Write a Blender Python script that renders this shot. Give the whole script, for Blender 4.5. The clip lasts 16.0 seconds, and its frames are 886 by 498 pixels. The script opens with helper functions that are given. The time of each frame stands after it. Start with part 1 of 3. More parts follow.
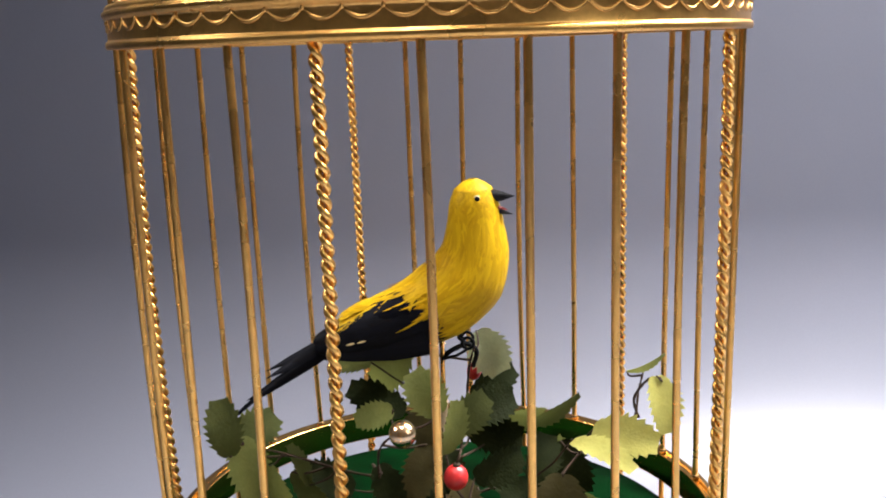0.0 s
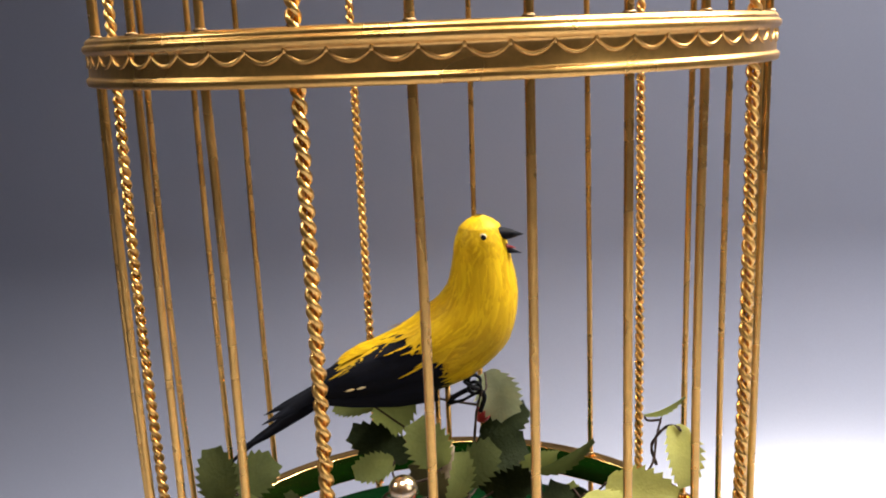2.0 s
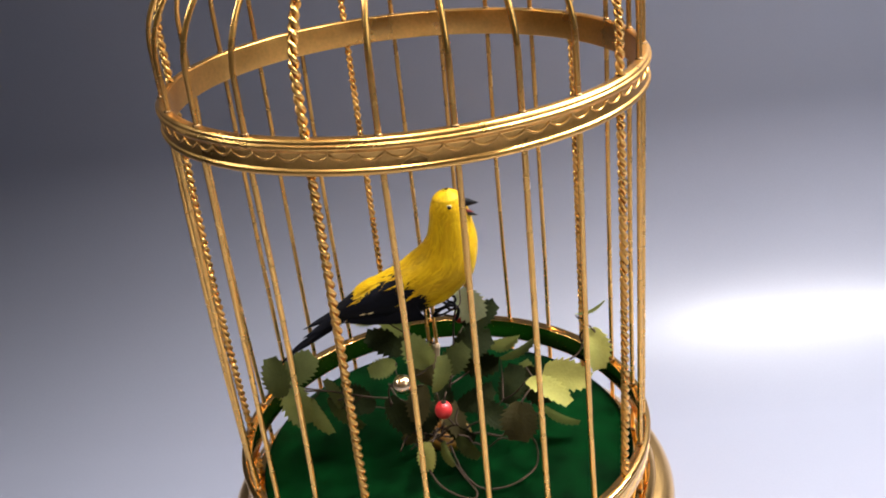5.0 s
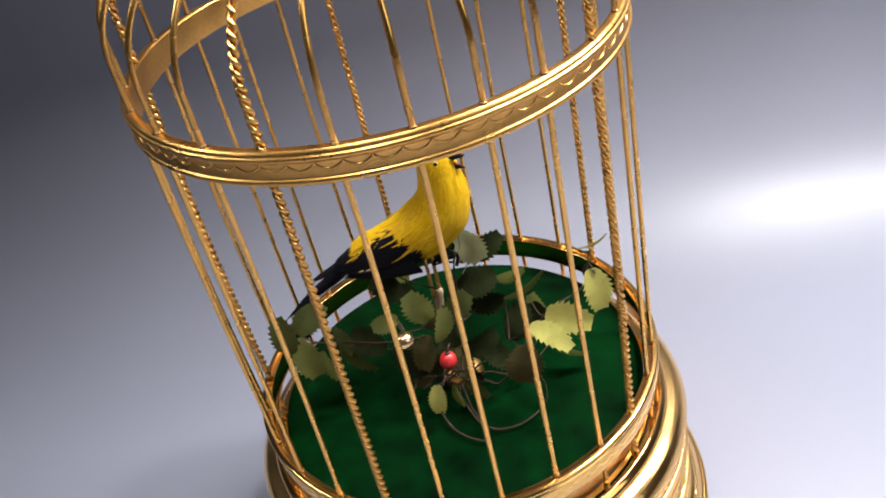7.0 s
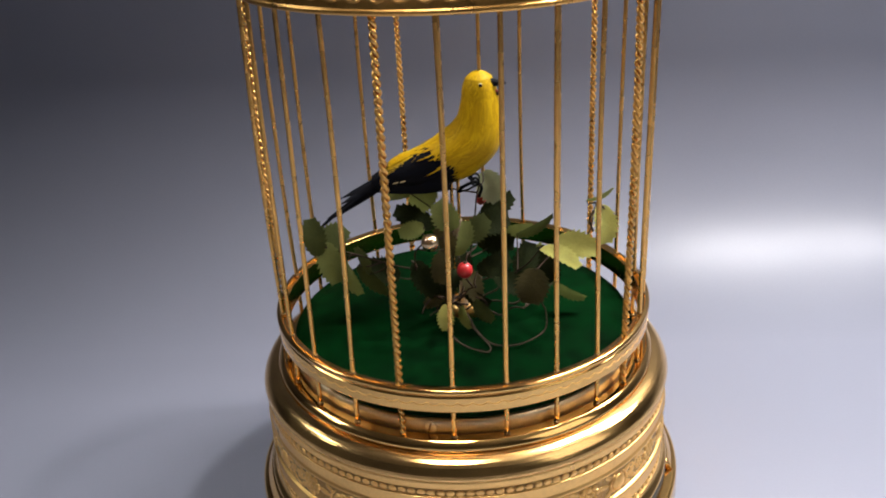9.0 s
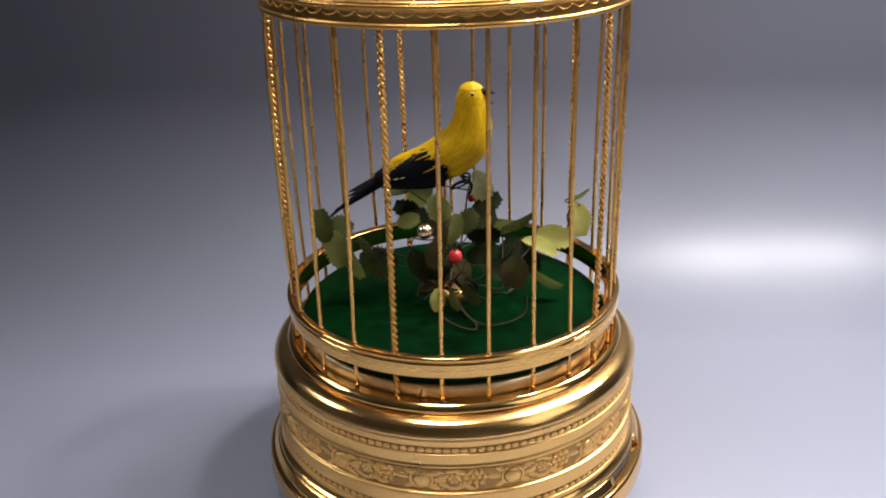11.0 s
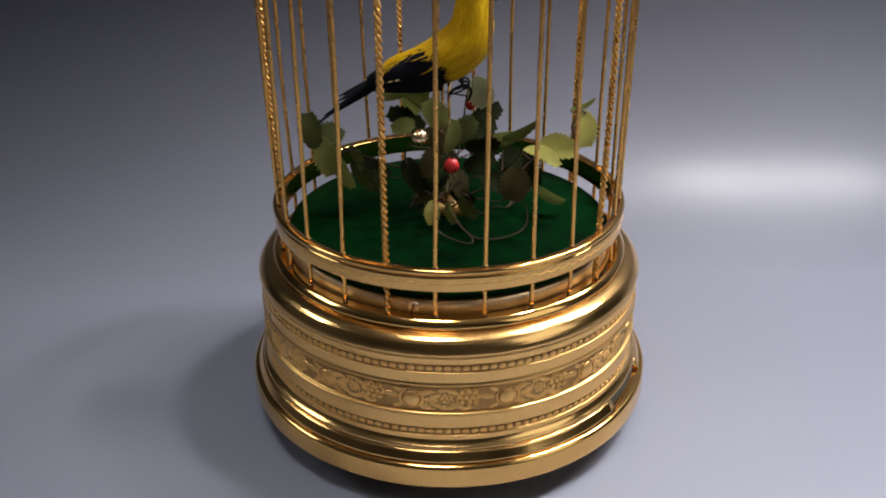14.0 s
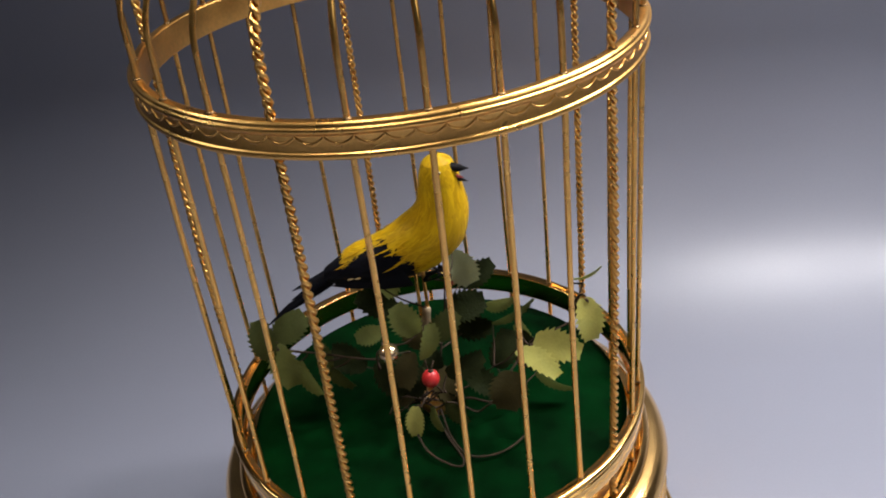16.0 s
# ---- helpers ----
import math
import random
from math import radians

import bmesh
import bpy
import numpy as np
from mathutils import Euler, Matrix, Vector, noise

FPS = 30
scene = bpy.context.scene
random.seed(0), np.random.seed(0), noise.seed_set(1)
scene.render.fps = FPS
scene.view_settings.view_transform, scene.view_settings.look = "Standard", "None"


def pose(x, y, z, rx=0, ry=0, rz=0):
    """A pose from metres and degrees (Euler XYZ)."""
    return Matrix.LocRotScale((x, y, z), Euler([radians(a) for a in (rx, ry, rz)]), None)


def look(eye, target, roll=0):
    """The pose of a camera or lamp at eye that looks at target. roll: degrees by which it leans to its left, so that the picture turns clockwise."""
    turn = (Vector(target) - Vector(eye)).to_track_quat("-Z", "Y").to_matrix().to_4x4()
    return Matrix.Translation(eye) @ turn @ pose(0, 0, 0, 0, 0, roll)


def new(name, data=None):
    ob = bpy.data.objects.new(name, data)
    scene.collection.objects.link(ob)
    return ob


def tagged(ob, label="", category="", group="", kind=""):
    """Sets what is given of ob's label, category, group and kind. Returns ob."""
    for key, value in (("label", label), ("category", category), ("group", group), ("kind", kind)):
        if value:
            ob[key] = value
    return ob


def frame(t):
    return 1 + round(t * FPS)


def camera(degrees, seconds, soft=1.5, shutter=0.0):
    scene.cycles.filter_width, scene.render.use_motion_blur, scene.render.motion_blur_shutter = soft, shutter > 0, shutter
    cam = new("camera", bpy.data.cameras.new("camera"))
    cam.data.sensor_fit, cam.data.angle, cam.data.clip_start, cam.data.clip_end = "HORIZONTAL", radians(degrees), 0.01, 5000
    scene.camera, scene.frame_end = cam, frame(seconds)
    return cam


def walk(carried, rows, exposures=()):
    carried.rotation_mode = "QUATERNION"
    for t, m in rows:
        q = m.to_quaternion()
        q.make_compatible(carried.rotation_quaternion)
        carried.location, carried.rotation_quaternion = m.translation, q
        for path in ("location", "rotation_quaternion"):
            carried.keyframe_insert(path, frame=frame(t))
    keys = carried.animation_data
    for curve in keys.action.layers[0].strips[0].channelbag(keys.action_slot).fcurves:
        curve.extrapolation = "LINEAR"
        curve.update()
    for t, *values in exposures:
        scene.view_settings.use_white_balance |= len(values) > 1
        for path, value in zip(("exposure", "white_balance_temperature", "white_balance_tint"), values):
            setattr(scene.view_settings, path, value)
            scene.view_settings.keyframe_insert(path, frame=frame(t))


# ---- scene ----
cam = camera(51.08, 16.0, soft=1.9)
# seconds, eye x y z in metres, turn about x y z in degrees
ROWS = [
    (0.0, 0.0013, -0.2124, 0.2043, 77.46, 1.91, -0.41),
    (0.5, 0.0028, -0.2134, 0.2100, 77.43, 2.20, -0.42),
    (1.0, 0.0066, -0.2158, 0.2138, 77.97, 2.02, 0.57),
    (1.5, 0.0066, -0.2071, 0.2059, 77.63, 1.78, 0.90),
    (2.0, 0.0059, -0.1987, 0.2109, 77.30, 2.28, 1.05),
    (2.5, 0.0119, -0.2067, 0.2278, 75.53, 4.48, 0.60),
    (3.0, 0.0146, -0.2230, 0.2310, 70.75, 4.49, 1.00),
    (3.5, 0.0053, -0.2420, 0.2265, 68.80, 3.66, 0.55),
    (4.0, 0.0026, -0.2474, 0.2445, 67.66, 4.52, -0.45),
    (4.5, 0.0124, -0.2578, 0.2645, 65.52, 6.06, -0.93),
    (4.7, 0.0175, -0.2604, 0.2697, 65.05, 5.06, 1.01),
    (6.8, 0.0428, -0.2349, 0.3022, 56.57, 11.18, 2.25),
    (7.0, 0.0452, -0.2359, 0.3037, 54.07, 11.17, 1.79),
    (7.5, 0.0457, -0.2496, 0.3003, 58.40, 8.02, 3.04),
    (8.0, 0.0349, -0.2642, 0.2734, 60.40, 5.96, 3.02),
    (8.5, 0.0279, -0.2877, 0.2618, 62.87, 3.75, 2.68),
    (9.0, 0.0129, -0.3059, 0.2511, 64.90, 2.66, 2.33),
    (9.5, 0.0128, -0.3237, 0.2523, 65.81, 2.17, 2.32),
    (10.0, 0.0146, -0.3378, 0.2531, 66.60, 1.63, 2.19),
    (10.2, 0.0148, -0.3376, 0.2549, 65.83, 1.37, 2.44),
    (12.3, 0.0203, -0.3734, 0.2557, 68.03, 1.62, 3.18),
    (12.5, 0.0137, -0.3682, 0.2485, 65.66, 0.31, 3.53),
    (13.0, 0.0115, -0.3605, 0.2295, 63.45, -0.24, 3.39),
    (13.5, 0.0105, -0.3488, 0.2257, 62.91, -0.19, 3.25),
    (14.0, 0.0157, -0.3352, 0.2362, 62.97, 0.26, 2.94),
    (14.5, 0.0247, -0.3151, 0.2523, 62.32, 0.77, 2.17),
    (15.0, 0.0308, -0.2885, 0.2593, 62.10, 2.25, 2.54),
    (15.5, 0.0369, -0.2588, 0.2722, 60.33, 4.18, 2.89),
    (16.0, 0.0367, -0.2419, 0.2866, 58.96, 5.79, 3.42),
]
EXPOSURES = ((0, -0.08), (3.5, -0.32), (7, -0.53), (9, -0.85), (10, -0.84), (12.5, -0.9), (13.5, -1.18), (14.5, -1.42), (15, -1.48), (16, -1.15))
walk(cam, [(t, pose(x, y, z, rx, ry, rz)) for t, x, y, z, rx, ry, rz in ROWS], EXPOSURES)

# ---- world and light ----
world = bpy.data.worlds.new("room_air")
scene.world = world
world.use_nodes = True
world.node_tree.nodes["Background"].inputs["Color"].default_value = (0.75, 0.82, 1.0, 1)
world.node_tree.nodes["Background"].inputs["Strength"].default_value = 0.05


def area_lamp(name, eye, target, width, height, watts, colour):
    data = bpy.data.lights.new(name, "AREA")
    data.shape, data.size, data.size_y = "RECTANGLE", width, height
    data.energy, data.color = watts, colour
    ob = new(name, data)
    ob.matrix_world = look(eye, target)
    return ob


# a strip lamp over the table, beside the cage
desk = area_lamp("strip_lamp_light", (0, 0, 1), (0, 0, 0), 0.36, 0.11, 6.8, (1.0, 0.975, 0.985))
desk.matrix_world = Matrix.Translation((0.42, 0.14, 0.59)) @ Matrix.Rotation(radians(30), 4, "Y") @ Matrix.Rotation(radians(-20), 4, "X")
desk.data.spread = radians(120)
# a tall window with a mullion, on the other side of the room
for y in (-0.16, 0.03, 0.22):
    pane = area_lamp("window_light", (-1.25, y, 1.02), (0, 0, 0.07), 0.13, 0.50, 0.06, (0.86, 0.92, 1.0))
    pane.data.spread = radians(14)
# unseen fill lamp, added over the table to brighten its front
room = area_lamp("front_fill_light", (-0.14, -0.50, 1.64), (-0.14, -0.50, 0), 0.40, 0.40, 4.8, (1.0, 0.97, 0.98))
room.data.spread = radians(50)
# a large window in the wall
big = area_lamp("large_window_light", (1.45, -0.85, 1.12), (0.0, -0.20, 0.10), 1.1, 1.1, 10.0, (0.98, 0.98, 1.0))
# a small recessed spot in the ceiling, off to the side of the strip lamp
spot = area_lamp("ceiling_spot_light", (0.72, 0.10, 1.60), (0.14, -0.28, 0), 0.14, 0.14, 4.0, (1.0, 0.96, 0.97))
spot.data.spread = radians(40)


# ---- materials ----
def mat(name, colour, rough=0.5, metal=0.0, spread=0.15, grain=200.0, big=25.0, bump=0.0, bump_scale=400.0, gloss=0.5):
    """A surface whose colour and gloss vary at two scales, with fine relief."""
    m = bpy.data.materials.new(name)
    m.use_nodes = True
    nt = m.node_tree
    b = nt.nodes["Principled BSDF"]
    b.inputs["Metallic"].default_value = metal
    b.inputs["Specular IOR Level"].default_value = gloss
    tc = nt.nodes.new("ShaderNodeTexCoord")
    mp = nt.nodes.new("ShaderNodeMapping")
    nt.links.new(tc.outputs["Object"], mp.inputs["Vector"])
    n1, n2 = nt.nodes.new("ShaderNodeTexNoise"), nt.nodes.new("ShaderNodeTexNoise")
    n1.inputs["Scale"].default_value, n2.inputs["Scale"].default_value = big, grain
    n1.inputs["Detail"].default_value = n2.inputs["Detail"].default_value = 4
    for n in (n1, n2):
        nt.links.new(mp.outputs["Vector"], n.inputs["Vector"])
    add = nt.nodes.new("ShaderNodeMath")
    add.operation = "ADD"
    nt.links.new(n1.outputs["Fac"], add.inputs[0])
    nt.links.new(n2.outputs["Fac"], add.inputs[1])
    ramp = nt.nodes.new("ShaderNodeMapRange")
    ramp.inputs["From Min"].default_value, ramp.inputs["From Max"].default_value = 0.6, 1.4
    ramp.inputs["To Min"].default_value, ramp.inputs["To Max"].default_value = 1 - spread, 1 + spread
    nt.links.new(add.outputs[0], ramp.inputs["Value"])
    mul = nt.nodes.new("ShaderNodeVectorMath")
    mul.operation = "SCALE"
    mul.inputs[0].default_value = colour
    nt.links.new(ramp.outputs["Result"], mul.inputs["Scale"])
    nt.links.new(mul.outputs[0], b.inputs["Base Color"])
    rr = nt.nodes.new("ShaderNodeMapRange")
    rr.inputs["From Min"].default_value, rr.inputs["From Max"].default_value = 0.3, 0.7
    rr.inputs["To Min"].default_value, rr.inputs["To Max"].default_value = rough * 0.8, min(1, rough * 1.25)
    nt.links.new(n1.outputs["Fac"], rr.inputs["Value"])
    nt.links.new(rr.outputs["Result"], b.inputs["Roughness"])
    if bump:
        n3 = nt.nodes.new("ShaderNodeTexNoise")
        n3.inputs["Scale"].default_value = bump_scale
        nt.links.new(mp.outputs["Vector"], n3.inputs["Vector"])
        bp = nt.nodes.new("ShaderNodeBump")
        bp.inputs["Strength"].default_value, bp.inputs["Distance"].default_value = bump, 0.0005
        nt.links.new(n3.outputs["Fac"], bp.inputs["Height"])
        nt.links.new(bp.outputs["Normal"], b.inputs["Normal"])
    return m


GOLD = mat("polished_brass", (0.86, 0.51, 0.16), 0.11, 1.0, 0.1, 900, 60)
GOLD_SHOULDER = mat("brushed_brass", (0.92, 0.565, 0.20), 0.17, 1.0, 0.12, 900, 60, 0.04, 700)
GOLD_BAND = mat("worn_brass_band", (0.72, 0.40, 0.11), 0.31, 1.0, 0.16, 900, 60, 0.06, 900)
GOLD_WIRE = mat("brass_wire", (0.85, 0.48, 0.13), 0.27, 1.0, 0.14, 700, 90)
GOLD_RELIEF = mat("matt_brass_relief", (0.93, 0.57, 0.19), 0.40, 1.0, 0.12, 900, 50, 0.15, 1500)
GOLD_PALE = mat("pale_brass", (0.60, 0.47, 0.28), 0.5, 1.0, 0.12, 900, 50, 0.1, 1500)
GOLD_SATIN = mat("satin_brass", (0.93, 0.57, 0.19), 0.33, 1.0, 0.1, 900, 50, 0.06, 1500)
LEAF_DARK = mat("dark_green_leaf_cloth", (0.027, 0.035, 0.012), 0.7, 0.0, 0.3, 900, 150, 0.3, 1500, gloss=0.08)
LEAF_SAGE = mat("sage_leaf_cloth", (0.185, 0.20, 0.066), 0.75, 0.0, 0.25, 1200, 200, 0.3, 1500, gloss=0.08)
LEAF_PALE = mat("pale_sage_leaf_cloth", (0.4, 0.424, 0.256), 0.75, 0.0, 0.2, 1200, 200, 0.3, 1500, gloss=0.08)
LEAF_OLIVE = mat("olive_leaf_cloth", (0.080, 0.090, 0.030), 0.75, 0.0, 0.3, 1200, 200, 0.3, 1500, gloss=0.08)
LEAF_BROWN = mat("brown_olive_leaf_cloth", (0.08, 0.068, 0.028), 0.75, 0.0, 0.3, 1200, 200, 0.3, 1500, gloss=0.08)
LEAF_YELLOW = mat("yellow_green_leaf_cloth", (0.43, 0.415, 0.135), 0.75, 0.0, 0.2, 1200, 200, 0.3, 1500, gloss=0.08)
STEM = mat("brown_stem_wire", (0.048, 0.032, 0.022), 0.8, 0.0, 0.4, 900, 120, 0.6, 1800, gloss=0.1)
BARK = mat("pale_peeled_bark", (0.36, 0.27, 0.16), 0.75, 0.0, 0.4, 900, 200, 0.6, 900)
BERRY = mat("red_berry_lacquer", (0.416, 0.0176, 0.0176), 0.35, 0.0, 0.2, 900, 250)
BEAD = mat("gilt_glass_bead", (0.82, 0.62, 0.38), 0.2, 1.0, 0.1, 400, 100)
BLACK = mat("black_lacquer", (0.008, 0.008, 0.009), 0.6, 0.0, 0.2, 900, 200, gloss=0.1)
MOUTH = mat("red_mouth_lacquer", (0.28, 0.02, 0.016), 0.4)
WHITE = mat("pale_eye_ring", (0.55, 0.42, 0.20), 0.6)
GOLD_DARK = mat("dark_brass", (0.20, 0.12, 0.05), 0.45, 1.0, 0.2, 900, 60)
VELVET = mat("green_velvet", (0.0003, 0.0105, 0.0019), 0.95, 0.0, 0.7, 130, 32, 0.35, 2500, gloss=0.02)
SWEEP = mat("grey_backdrop_card", (0.193, 0.200, 0.243), 0.38, 0.0, 0.03, 900, 6, gloss=0.33)
WALL = mat("room_plaster", (0.45, 0.44, 0.44), 0.8, 0.0, 0.08, 40, 2)
CEILING = mat("white_ceiling_paint", (0.78, 0.77, 0.75), 0.8, 0.0, 0.05, 40, 2)
FLOORM = mat("room_floor_boards", (0.25, 0.16, 0.09), 0.5, 0.0, 0.2, 40, 3)
# darker brass for recesses: some tarnish, mostly crevice shade put into the colour
GOLD_GROUND = mat("tarnish_and_shade_brass_ground", (0.48, 0.28, 0.095), 0.46, 1.0, 0.35, 1500, 120, 0.9, 900)
RUBBER = mat("black_felt", (0.02, 0.02, 0.02), 0.9)


def let_through(m, colour, share=0.35):
    """Thin cloth: part of the light passes through it."""
    nt = m.node_tree
    out, b = nt.nodes["Material Output"], nt.nodes["Principled BSDF"]
    thin = nt.nodes.new("ShaderNodeBsdfTranslucent")
    thin.inputs["Color"].default_value = (*colour, 1)
    mix = nt.nodes.new("ShaderNodeMixShader")
    mix.inputs["Fac"].default_value = share
    nt.links.new(b.outputs["BSDF"], mix.inputs[1])
    nt.links.new(thin.outputs["BSDF"], mix.inputs[2])
    nt.links.new(mix.outputs["Shader"], out.inputs["Surface"])


let_through(LEAF_SAGE, (0.36, 0.39, 0.11))
let_through(LEAF_PALE, (0.55, 0.58, 0.34))
let_through(LEAF_YELLOW, (0.65, 0.62, 0.18))
let_through(LEAF_OLIVE, (0.16, 0.19, 0.05))
let_through(LEAF_BROWN, (0.16, 0.13, 0.05))


# ---- mesh helpers ----
def to_mesh(bm, name, materials, smooth=True):
    me = bpy.data.meshes.new(name)
    bm.normal_update()
    bm.to_mesh(me)
    bm.free()
    for m in materials if isinstance(materials, (list, tuple)) else [materials]:
        me.materials.append(m)
    if smooth:
        me.shade_smooth()
    return me


def part(name, bm, material, parent=None, label="", smooth=True):
    ob = new(name, to_mesh(bm, name, material, smooth))
    if parent:
        ob.parent = parent
    if label:
        ob["label"] = label
    return ob


def thing(name, label, category, group="", at=(0, 0, 0)):
    ob = new(name)
    ob.empty_display_size = 0.01
    ob.location = at
    return tagged(ob, label, category, group)


def lathe(profile, steps=160, closed=True, start=0.0, end=360.0):
    """Turns a list of (radius, height) round the z axis."""
    bm = bmesh.new()
    full = abs(end - start - 360) < 1e-6
    rings = []
    for i in range(steps if full else steps + 1):
        a = radians(start + (end - start) * i / steps)
        rings.append([bm.verts.new((r * math.sin(a), -r * math.cos(a), z)) for r, z in profile])
    m = len(profile)
    for i in range(steps):
        p, q = rings[i], rings[(i + 1) % len(rings)]
        for j in range(m if closed else m - 1):
            k = (j + 1) % m
            bm.faces.new((p[j], q[j], q[k], p[k]))
    if not full and closed:
        bm.faces.new(rings[0])
        bm.faces.new(rings[-1][::-1])
    bmesh.ops.recalc_face_normals(bm, faces=bm.faces)
    return bm


def rounded(profile, radius=0.0006, n=3):
    """Rounds the corners of a closed (radius, height) outline."""
    out = []
    count = len(profile)
    for i in range(count):
        p0, p1, p2 = (Vector(profile[(i + d) % count]) for d in (-1, 0, 1))
        a, b = p0 - p1, p2 - p1
        r = min(radius, a.length * 0.4, b.length * 0.4)
        s, e = p1 + a.normalized() * r, p1 + b.normalized() * r
        for k in range(n + 1):
            t = k / n
            out.append(tuple((1 - t) ** 2 * s + 2 * t * (1 - t) * p1 + t * t * e))
    return out


def tube(points, radius, sides=8, cap=True, bm=None):
    """A round rod along points; radius may be one number or one for each point."""
    bm = bm or bmesh.new()
    pts = [Vector(p) for p in points]
    radii = [radius] * len(pts) if isinstance(radius, (int, float)) else list(radius)
    ahead = (pts[1] - pts[0]).normalized()
    up = Vector((0, 0, 1)) if abs(ahead.z) < 0.9 else Vector((1, 0, 0))
    u = ahead.cross(up).normalized()
    rings = []
    for i, p in enumerate(pts):
        d = (pts[min(i + 1, len(pts) - 1)] - pts[max(i - 1, 0)]).normalized()
        u = (u - d * u.dot(d)).normalized()
        v = d.cross(u)
        rings.append([bm.verts.new(p + radii[i] * (math.cos(2 * math.pi * k / sides) * u + math.sin(2 * math.pi * k / sides) * v)) for k in range(sides)])
    for a, b in zip(rings, rings[1:]):
        for k in range(sides):
            bm.faces.new((a[k], a[(k + 1) % sides], b[(k + 1) % sides], b[k]))
    if cap:
        bm.faces.new(rings[0][::-1])
        bm.faces.new(rings[-1])
    return bm


def smooth_path(points, n=6):
    """A Catmull-Rom curve through points."""
    p = [Vector(q) for q in points]
    p = [2 * p[0] - p[1], *p, 2 * p[-1] - p[-2]]
    out = []
    for i in range(1, len(p) - 2):
        for k in range(n):
            t = k / n
            out.append(0.5 * (2 * p[i] + (p[i + 1] - p[i - 1]) * t + (2 * p[i - 1] - 5 * p[i] + 4 * p[i + 1] - p[i + 2]) * t * t + (3 * p[i] - p[i - 1] - 3 * p[i + 1] + p[i + 2]) * t ** 3))
    out.append(p[-2])
    return out


# ---- setting: sweep on a table, plain room ----
def backdrop():
    """A grey card that lies on the table and curves up behind."""
    line = [(-1.1, 0.0), (-0.5, 0.0), (0.0, 0.0)]
    y0, r = SWEEP_START, SWEEP_RADIUS
    line += [(y0 + r * math.sin(radians(a)), r * (1 - math.cos(radians(a)))) for a in range(0, 91, 3)]
    line += [(y0 + r, r + 0.3), (y0 + r, 1.2)]
    bm = bmesh.new()
    xs = [-1.4, 0, 1.4]
    grid = [[bm.verts.new((x, y, z)) for y, z in line] for x in xs]
    for a, b in zip(grid, grid[1:]):
        for k in range(len(line) - 1):
            bm.faces.new((a[k], b[k], b[k + 1], a[k + 1]))
    ob = part("backdrop", bm, SWEEP)
    solid = ob.modifiers.new("thickness", "SOLIDIFY")
    solid.thickness, solid.offset = 0.002, -1
    tagged(ob, "smooth grey card sweep curving up behind the cage", "backdrop", kind="structure")


SWEEP_START, SWEEP_RADIUS = 0.108, 0.120
backdrop()


def box(size, at, bm=None):
    bm = bm or bmesh.new()
    bmesh.ops.create_cube(bm, size=1, matrix=Matrix.LocRotScale(at, None, size))
    return bm


def wall(name, size, at, material, label, category):
    ob = part(name, box(size, at), material, smooth=False)
    tagged(ob, label, category, kind="structure")


wall("floor", (4.6, 4.6, 0.1), (0, 0, -0.0525), FLOORM, "plain brown floor under the card sweep", "floor")
wall("ceiling", (4.6, 4.6, 0.1), (0, 0, 1.75), CEILING, "plain pale room ceiling", "ceiling")
wall("wall_north", (4.4, 0.1, 2.45), (0, 2.15, 0.475), WALL, "plain pale room wall", "wall")
wall("wall_south", (4.4, 0.1, 2.45), (0, -2.15, 0.475), WALL, "plain pale room wall", "wall")
wall("wall_east", (0.1, 4.2, 2.45), (2.15, 0, 0.475), WALL, "plain pale room wall", "wall")
wall("wall_west", (0.1, 4.2, 2.45), (-2.15, 0, 0.475), WALL, "plain pale room wall", "wall")

# ---- the cage ----
FOOT = 0.0915          # height of the lower ring's top
BARS, FIRST, BAR_R = 25, -15.94, 0.0660


def z(h):
    return FOOT + h


def island_feather(name, dark, light, rough):
    """Feathers, each one a little lighter or darker than its neighbour."""
    m = bpy.data.materials.new(name)
    m.use_nodes = True
    nt = m.node_tree
    b = nt.nodes["Principled BSDF"]
    geo = nt.nodes.new("ShaderNodeNewGeometry")
    mix = nt.nodes.new("ShaderNodeMix")
    mix.data_type = "RGBA"
    mix.inputs["A"].default_value, mix.inputs["B"].default_value = (*dark, 1), (*light, 1)
    nt.links.new(geo.outputs["Random Per Island"], mix.inputs["Factor"])
    nt.links.new(mix.outputs["Result"], b.inputs["Base Color"])
    b.inputs["Roughness"].default_value = rough
    b.inputs["Specular IOR Level"].default_value = 0.12
    return m


FEATHER = island_feather("yellow_feather", (0.42, 0.24, 0.0035), (0.62, 0.39, 0.007), 0.5)
FEATHER_BLACK = island_feather("black_feather", (0.0008, 0.0010, 0.0022), (0.0025, 0.0030, 0.0062), 0.6)


def bead(bm, at, radius, squash=(1, 1, 1), u=8, v=6, turn=None):
    """A ball of u by v facets, squashed along its own axes; returns its faces."""
    m = Matrix.Translation(at) @ (turn or Matrix()) @ Matrix.Diagonal((*[radius * s for s in squash], 1))
    ends = [bm.verts.new(m @ Vector((0, 0, 1))), bm.verts.new(m @ Vector((0, 0, -1)))]
    rows = []
    for i in range(1, v):
        t = math.pi * i / v
        rows.append([bm.verts.new(m @ Vector((math.sin(t) * math.cos(2 * math.pi * k / u), math.sin(t) * math.sin(2 * math.pi * k / u), math.cos(t)))) for k in range(u)])
    faces = []
    for k in range(u):
        j = (k + 1) % u
        faces += [bm.faces.new((ends[0], rows[0][k], rows[0][j])), bm.faces.new((ends[1], rows[-1][j], rows[-1][k]))]
        faces += [bm.faces.new((p[k], q[k], q[j], p[j])) for p, q in zip(rows, rows[1:])]
    return faces


